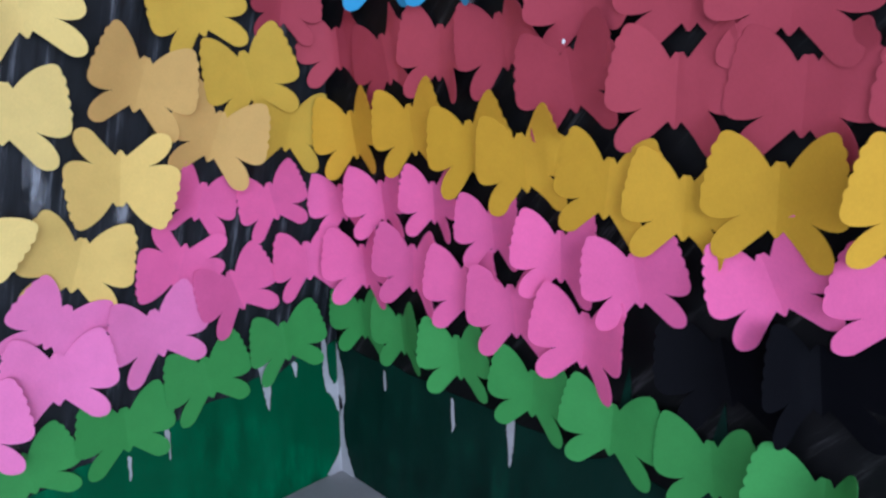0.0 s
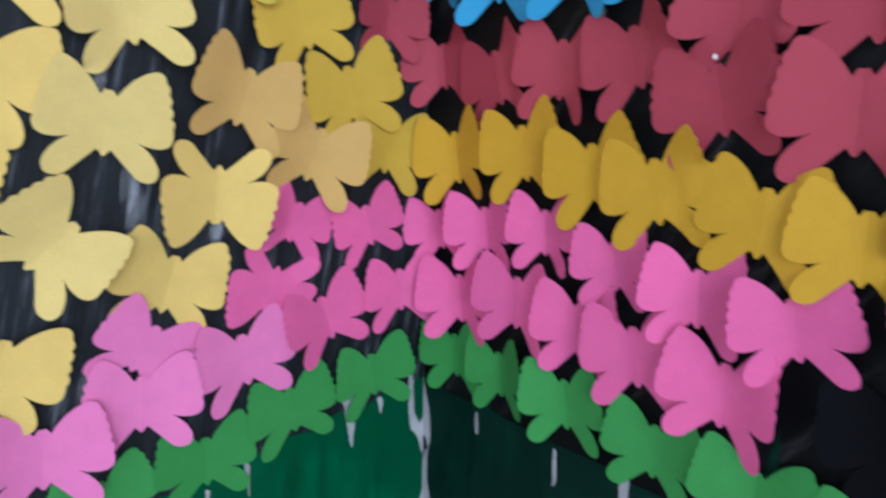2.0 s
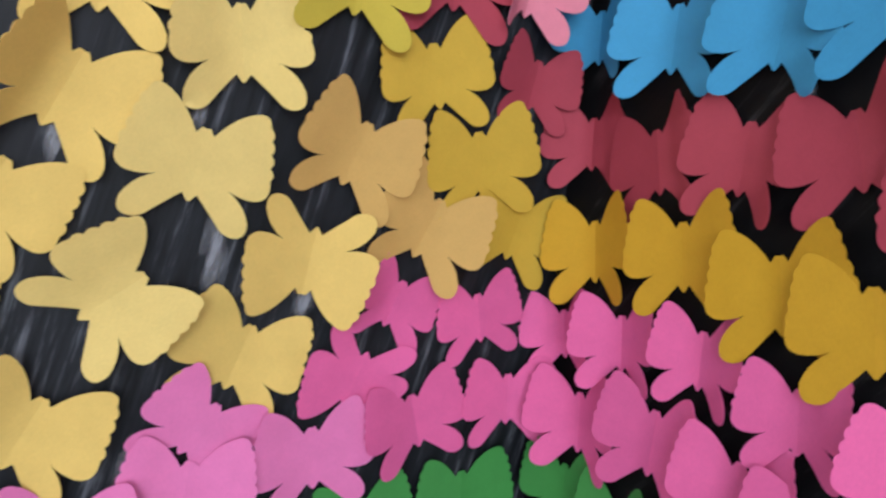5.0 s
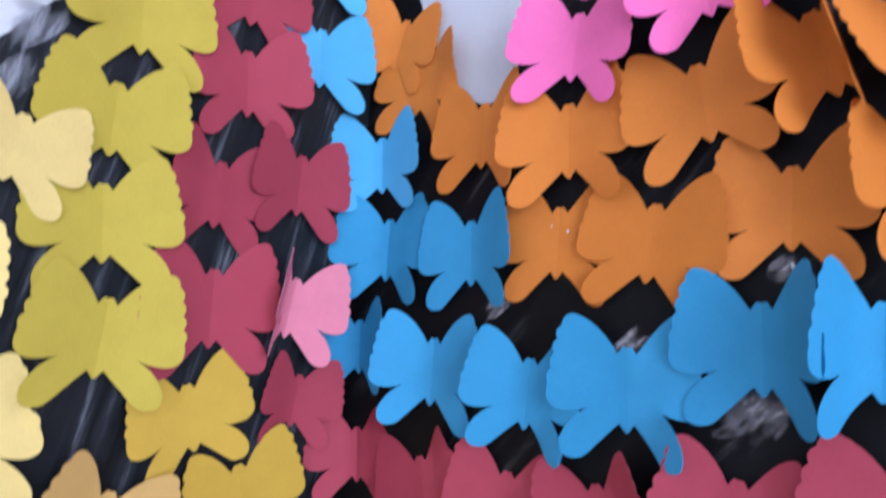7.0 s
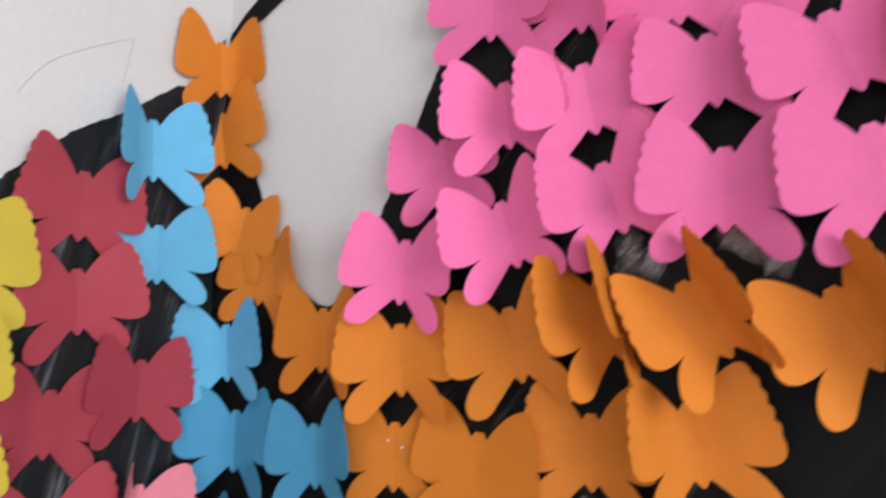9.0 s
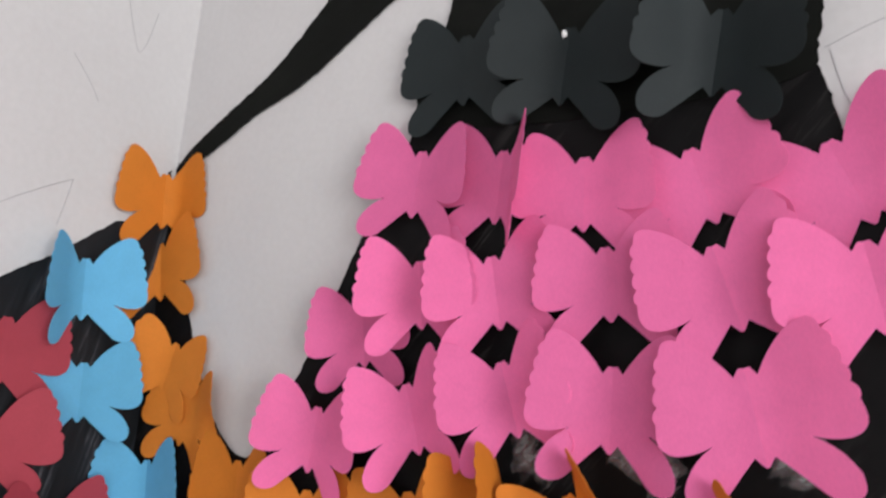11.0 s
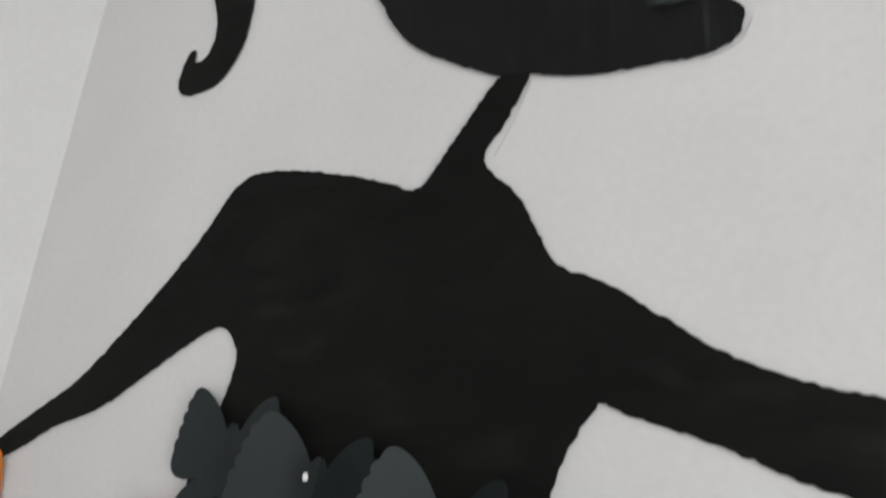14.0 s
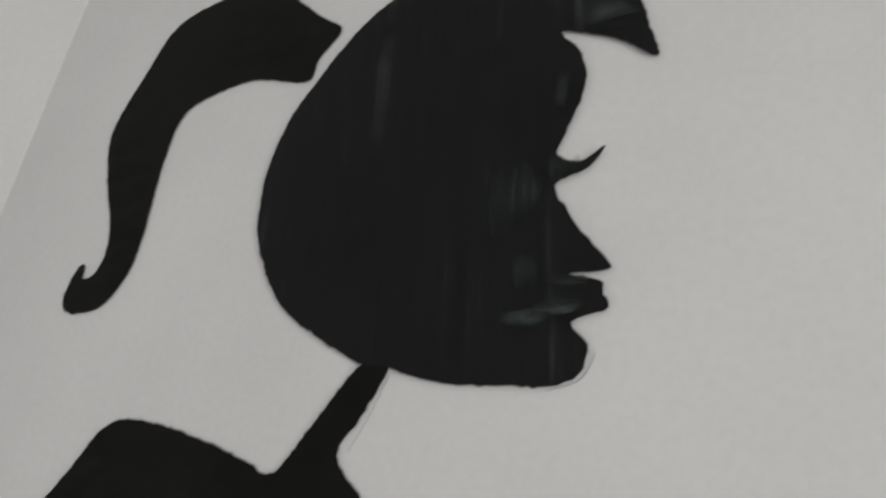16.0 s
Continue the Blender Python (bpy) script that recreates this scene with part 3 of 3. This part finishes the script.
def tucked(bm, me):
    """Bend a wing softly down wherever another sheet lies over it."""
    ca, sa = math.cos(me["lean"]), math.sin(me["lean"])
    bm.verts.ensure_lookup_table()
    push = []
    for i in range(len(WING_V)):
        p = bm.verts[2 * i].co
        top = room_under(me, me["a"] + p.x * ca - p.y * sa, me["z"] + p.x * sa + p.y * ca) - me["n"]
        push.append(max(0.0, p.z - top))
    least = np.array(push)
    free = np.array([min(1.0, x / 0.012) for x, y in WING_V])
    push = least
    for _ in range(40):
        push = np.maximum(least, (NEAR @ push) * free)
    for i, d in enumerate(push):
        for v in (bm.verts[2 * i], bm.verts[2 * i + 1]):
            v.co.z = max(v.co.z - d, 0.0018 - me["n"])
    return bm


LIFT = {"pink_row": 0.003, "lower_pink_row": 0.004, "hem_pink": 0.004, "golden_row": 0.005, "pale_yellow": 0.005, "tan_yellow": 0.007, "bright_yellow": 0.002, "lemon_column": 0.005, "red_column": 0.002, "sky_column": 0.001, "blush": 0.004, "waist_black": 0.006}
flock = []


def garland(group, wall, material, label, rows):
    """A row of butterflies, laid over one another in turn: along the wall, height, lean, size, fold of each wing."""
    for i, (a, z, lean, size, fold_one, fold_two) in enumerate(rows):
        limit = math.degrees(math.acos(min(1.0, max(0.0, (abs(a) - 0.004) / (0.052 * size)))))
        if wall == "L":
            fold_two = max(fold_two, limit)
        else:
            fold_one = max(fold_one, limit)
        flock.append(dict(group=group, wall=wall, material=material, label=label, a=a, z=z, lean=radians(lean), size=size,
                          folds=(radians(fold_one), radians(fold_two)), n=0.0035 + LIFT.get(group, 0.0) + (0.0006 if group == "red_row" else 0.0013) * i))


def hang(me, seed):
    ob = tagged(new("paper_butterfly"), me["label"], "paper butterfly", me["group"].replace("_", " ") + " butterflies")
    # local x to the viewer's right, y up, z off the wall
    if me["wall"] == "L":
        axes = Matrix(((0, 0, 1), (1, 0, 0), (0, 1, 0))).to_4x4()
    else:
        axes = Matrix(((1, 0, 0), (0, 0, -1), (0, 1, 0))).to_4x4()
    ob.matrix_world = Matrix.Translation(on_wall(me["wall"], me["a"], me["z"], me["n"])) @ axes @ Matrix.Rotation(me["lean"], 4, "Z")
    for side, fold in zip((-1, 1), me["folds"]):
        curl = 0.0014 * noise.noise((seed * 1.7, side * 3.1, 0.5))
        wing = wing_mesh(side, fold, me["size"], curl, seed * 2.3 + side)
        part("wing", wing if fold > 0.75 else tucked(wing, me), me["material"], ob)
    bm = bmesh.new()
    box(bm, (-0.0022, -0.008, -me["n"] + 0.0016), (0.0022, 0.008, -0.0002))
    part("glue_pad", bm, glue_white, ob, "small white glue pad behind the fold")


garland("pale_yellow", "L", paper_pale, "pale yellow folded paper butterfly pinned on black painted wall", [
    (-0.311, 0.575, 7, 1.02, 20, 40),
    (-0.346, 0.665, -9, 0.99, 8, 21),
    (-0.336, 0.487, -10, 0.99, 6, 2),
    (-0.385, 0.393, -52, 0.96, 15, 20),
    (-0.299, 0.753, -11, 0.83, 8, 6),
])
garland("straw_yellow", "L", paper_straw, "straw yellow folded paper butterfly stuck on black brushed wall", [
    (-0.294, 0.345, -19, 0.99, 6, 18),
    (-0.402, 0.604, -3, 0.98, 11, 21),
    (-0.421, 0.527, -24, 1.04, 47, 21),
    (-0.463, 0.457, -32, 0.98, 38, 6),
    (-0.505, 0.379, -18, 1.00, 20, 2),
    (-0.538, 0.285, -9, 0.97, 14, 15),
    (-0.433, 0.299, -26, 0.99, 22, 11),
    (-0.248, 0.426, 172, 1.00, 22, 10),
])
garland("tan_yellow", "L", paper_tan, "tan yellow paper butterfly overlapping brighter yellow ones", [
    (-0.149, 0.454, -23, 1.02, 17, 27),
    (-0.220, 0.508, -20, 1.00, 17, 13),
])
garland("bright_yellow", "L", paper_yellow, "bright yellow paper butterfly near the wall corner", [
    (-0.057, 0.456, -14, 0.99, 8, 7),
    (-0.154, 0.578, 15, 0.99, 7, 4),
    (-0.102, 0.512, 14, 1.05, 9, 11),
])
garland("golden_row", "R", paper_gold, "golden yellow folded paper butterfly in a long row", [
    (0.062, 0.449, 12, 1.02, 26, 19),
    (0.160, 0.461, 12, 0.99, 12, 11),
    (0.245, 0.450, 14, 0.98, 12, 15),
    (0.307, 0.442, 12, 0.99, 6, 21),
    (0.393, 0.430, -4, 0.95, 2, 10),
    (0.460, 0.424, 1, 0.92, 7, 41),
    (0.525, 0.439, 3, 0.96, 6, 20),
    (0.608, 0.447, -1, 0.88, 37, 8),
])
garland("pink_row", "L", paper_rose, "small pink folded paper butterfly in the upper pink row", [
    (-0.170, 0.389, -21, 0.78, 34, 15),
    (-0.084, 0.377, 13, 0.85, 6, 2),
])
garland("pink_row", "R", paper_rose, "small pink folded paper butterfly in the upper pink row", [
    (0.035, 0.369, 15, 0.83, 20, 8),
    (0.109, 0.380, 10, 0.88, 35, 22),
    (0.190, 0.390, 3, 0.82, 15, 25),
    (0.271, 0.375, 8, 0.79, 16, 19),
    (0.350, 0.365, 3, 0.88, 22, 18),
    (0.425, 0.361, 14, 0.84, 30, 2),
    (0.528, 0.381, 28, 0.85, 27, 12),
    (0.605, 0.384, 1, 0.81, 16, 8),
])
garland("lower_pink_row", "L", paper_rose, "small pink folded paper butterfly in the lower pink row", [
    (-0.196, 0.328, 161, 0.90, 25, 6),
    (-0.137, 0.285, 17, 0.94, 8, 4),
    (-0.044, 0.300, 5, 0.92, 3, 20),
])
garland("lower_pink_row", "R", paper_rose, "small pink folded paper butterfly in the lower pink row", [
    (0.072, 0.298, 7, 1.00, 34, 14),
    (0.157, 0.314, 0, 1.00, 18, 22),
    (0.238, 0.308, 4, 0.96, 15, 22),
    (0.299, 0.302, 11, 0.98, 15, 8),
    (0.378, 0.296, -1, 0.98, 14, 27),
])
garland("hem_pink", "L", paper_candy, "light pink paper butterfly above the green row", [
    (-0.320, 0.292, -36, 0.85, 5, 2),
    (-0.228, 0.260, 7, 1.00, 15, 2),
    (-0.326, 0.242, -5, 0.98, 8, 13),
    (-0.406, 0.216, -4, 1.00, 16, 18),
    (-0.497, 0.214, -1, 0.95, 30, 14),
])
garland("green_row", "L", paper_green, "small green paper butterfly along the dark green painted base", [
    (-0.361, 0.155, 9, 0.87, 8, 2),
    (-0.270, 0.165, 0, 0.94, 2, 2),
    (-0.178, 0.193, 8, 0.96, 5, 2),
    (-0.079, 0.207, 7, 0.96, 7, 15),
])
garland("green_row", "R", paper_green, "small green paper butterfly along the dark green painted base", [
    (0.061, 0.229, 8, 0.92, 21, 8),
    (0.133, 0.230, 9, 0.90, 9, 20),
    (0.223, 0.230, 8, 0.92, 22, 8),
    (0.321, 0.224, 0, 0.91, 14, 9),
    (0.408, 0.221, -1, 0.94, 11, 6),
    (0.499, 0.223, 10, 0.91, 4, 21),
    (0.578, 0.225, 3, 1.02, 26, 54),
])
garland("hem_black", "R", paper_ink, "black paper butterfly on the black painted wall", [
    (0.499, 0.303, 16, 1.01, 24, 8),
    (0.563, 0.318, 9, 0.95, 64, 8),
])
garland("lemon_column", "L", paper_lemon, "lemon yellow paper butterfly in an upright column", [
    (-0.229, 0.864, 4, 1.04, 14, 7),
    (-0.240, 0.786, -1, 0.97, 2, 23),
    (-0.239, 0.714, 6, 1.01, 8, 15),
    (-0.231, 0.637, -4, 1.03, 7, 20),
])
garland("red_column", "L", paper_red, "dull red paper butterfly in an upright column", [
    (-0.141, 0.918, -1, 1.07, 16, 2),
    (-0.138, 0.842, 6, 0.99, 7, 36),
    (-0.154, 0.749, -2, 0.98, 26, 28),
    (-0.149, 0.661, 2, 1.14, 8, 6),
    (-0.080, 0.770, -1, 0.98, 8, 7),
])
garland("blush", "L", paper_blush, "light pink paper butterfly tucked beside red and blue ones", [
    (-0.074, 0.666, -9, 0.97, 44, 48),
])
garland("red_row", "L", paper_red, "dull red folded paper butterfly in a row below the blue ones", [
    (-0.056, 0.587, -8, 0.84, 21, 24),
])
garland("red_row", "R", paper_red, "dull red folded paper butterfly in a row below the blue ones", [
    (0.033, 0.542, 7, 0.89, 20, 27),
    (0.115, 0.530, 16, 1.00, 2, 36),
    (0.195, 0.536, -2, 0.99, 12, 31),
    (0.275, 0.545, 16, 0.96, 10, 40),
    (0.358, 0.568, -4, 0.94, 30, 37),
    (0.350, 0.513, 14, 1.00, 11, 18),
    (0.448, 0.577, -1, 1.09, 8, 8),
    (0.516, 0.571, 1, 1.04, 8, 8),
    (0.443, 0.507, 1, 1.02, 15, 27),
    (0.531, 0.506, 2, 0.98, 2, 32),
    (0.624, 0.509, 4, 1.02, 7, 8),
])
garland("sky_column", "L", paper_sky, "light blue paper butterfly beside the wall corner", [
    (-0.067, 0.887, 3, 0.98, 24, 26),
    (-0.081, 0.977, 5, 1.03, 30, 19),
])
garland("sky_column", "R", paper_sky, "light blue paper butterfly beside the wall corner", [
    (0.031, 0.802, 7, 0.99, 20, 12),
])
garland("blue_row", "R", paper_blue, "blue folded paper butterfly in a row above the red ones", [
    (0.023, 0.636, 6, 0.91, 8, 20),
    (0.049, 0.724, 1, 1.04, 18, 17),
    (0.145, 0.723, 6, 0.99, 5, 20),
    (0.116, 0.625, 1, 1.02, 30, 7),
    (0.210, 0.621, -2, 0.97, 24, 30),
    (0.288, 0.635, 4, 1.04, 12, 26),
    (0.371, 0.670, 4, 1.03, 2, 43),
    (0.431, 0.675, 1, 1.00, 62, 8),
])
garland("orange_corner", "L", paper_orange, "orange paper butterfly folded into the wall corner", [
    (-0.012, 1.074, 4, 1.03, 4, 20),
])
garland("orange_corner", "R", paper_orange, "orange paper butterfly folded into the wall corner", [
    (0.068, 0.872, -6, 1.00, 8, 26),
    (0.039, 0.914, -16, 0.90, 20, 2),
    (0.008, 1.004, 13, 1.09, 8, 2),
])
garland("orange_row", "R", paper_orange, "orange paper butterfly with raised wings below the pink ones", [
    (0.381, 0.754, 2, 0.95, 24, 21),
    (0.224, 0.732, 1, 0.99, 2, 26),
    (0.296, 0.732, -5, 1.00, 3, 12),
    (0.448, 0.767, 12, 0.95, 57, 8),
    (0.149, 0.818, 1, 1.01, 2, 30),
    (0.230, 0.806, 5, 1.05, 21, 19),
    (0.328, 0.822, 15, 1.01, 11, 25),
    (0.397, 0.842, 19, 1.05, 55, 78),
    (0.456, 0.843, 34, 1.02, 49, 55),
    (0.534, 0.840, 29, 0.96, 29, 53),
    (0.591, 0.839, 7, 0.91, 53, 8),
])
garland("waist_pink", "R", paper_hotpink, "hot pink folded paper butterfly layered below the black ones", [
    (0.262, 0.955, 10, 0.91, 24, 10),
    (0.595, 1.060, 26, 1.03, 8, 15),
    (0.515, 1.062, 21, 0.98, 8, 20),
    (0.438, 1.060, 2, 0.98, 10, 16),
    (0.374, 1.068, -4, 1.03, 2, 51),
    (0.303, 1.074, -6, 1.00, 13, 21),
    (0.317, 0.988, 8, 0.97, 38, 18),
    (0.380, 0.991, 13, 0.99, 30, 8),
    (0.460, 0.998, 8, 0.92, 12, 8),
    (0.532, 0.997, 20, 1.00, 22, 18),
    (0.606, 0.998, 13, 0.98, 15, 15),
    (0.234, 0.873, -5, 0.95, 25, 14),
    (0.325, 0.899, 20, 0.95, 36, 24),
    (0.400, 0.920, 20, 0.95, 37, 30),
    (0.468, 0.920, 0, 0.98, 24, 22),
    (0.549, 0.925, 14, 1.01, 20, 14),
])
garland("waist_black", "R", paper_black, "black paper butterfly over the painted black shape", [
    (0.337, 1.163, 2, 1.08, 2, 8),
    (0.420, 1.153, -5, 1.09, 42, 12),
    (0.522, 1.146, -6, 1.09, 41, 27),
])
for one in sorted(flock, key=lambda o: -o["n"]):
    one["above"] = [o for o in flock if o["wall"] == one["wall"] and o["n"] > one["n"] and (o["a"] - one["a"]) ** 2 + (o["z"] - one["z"]) ** 2 < 0.016]
    one["folds"] = settled(one)
for seed, one in enumerate(flock):
    hang(one, seed + 1)
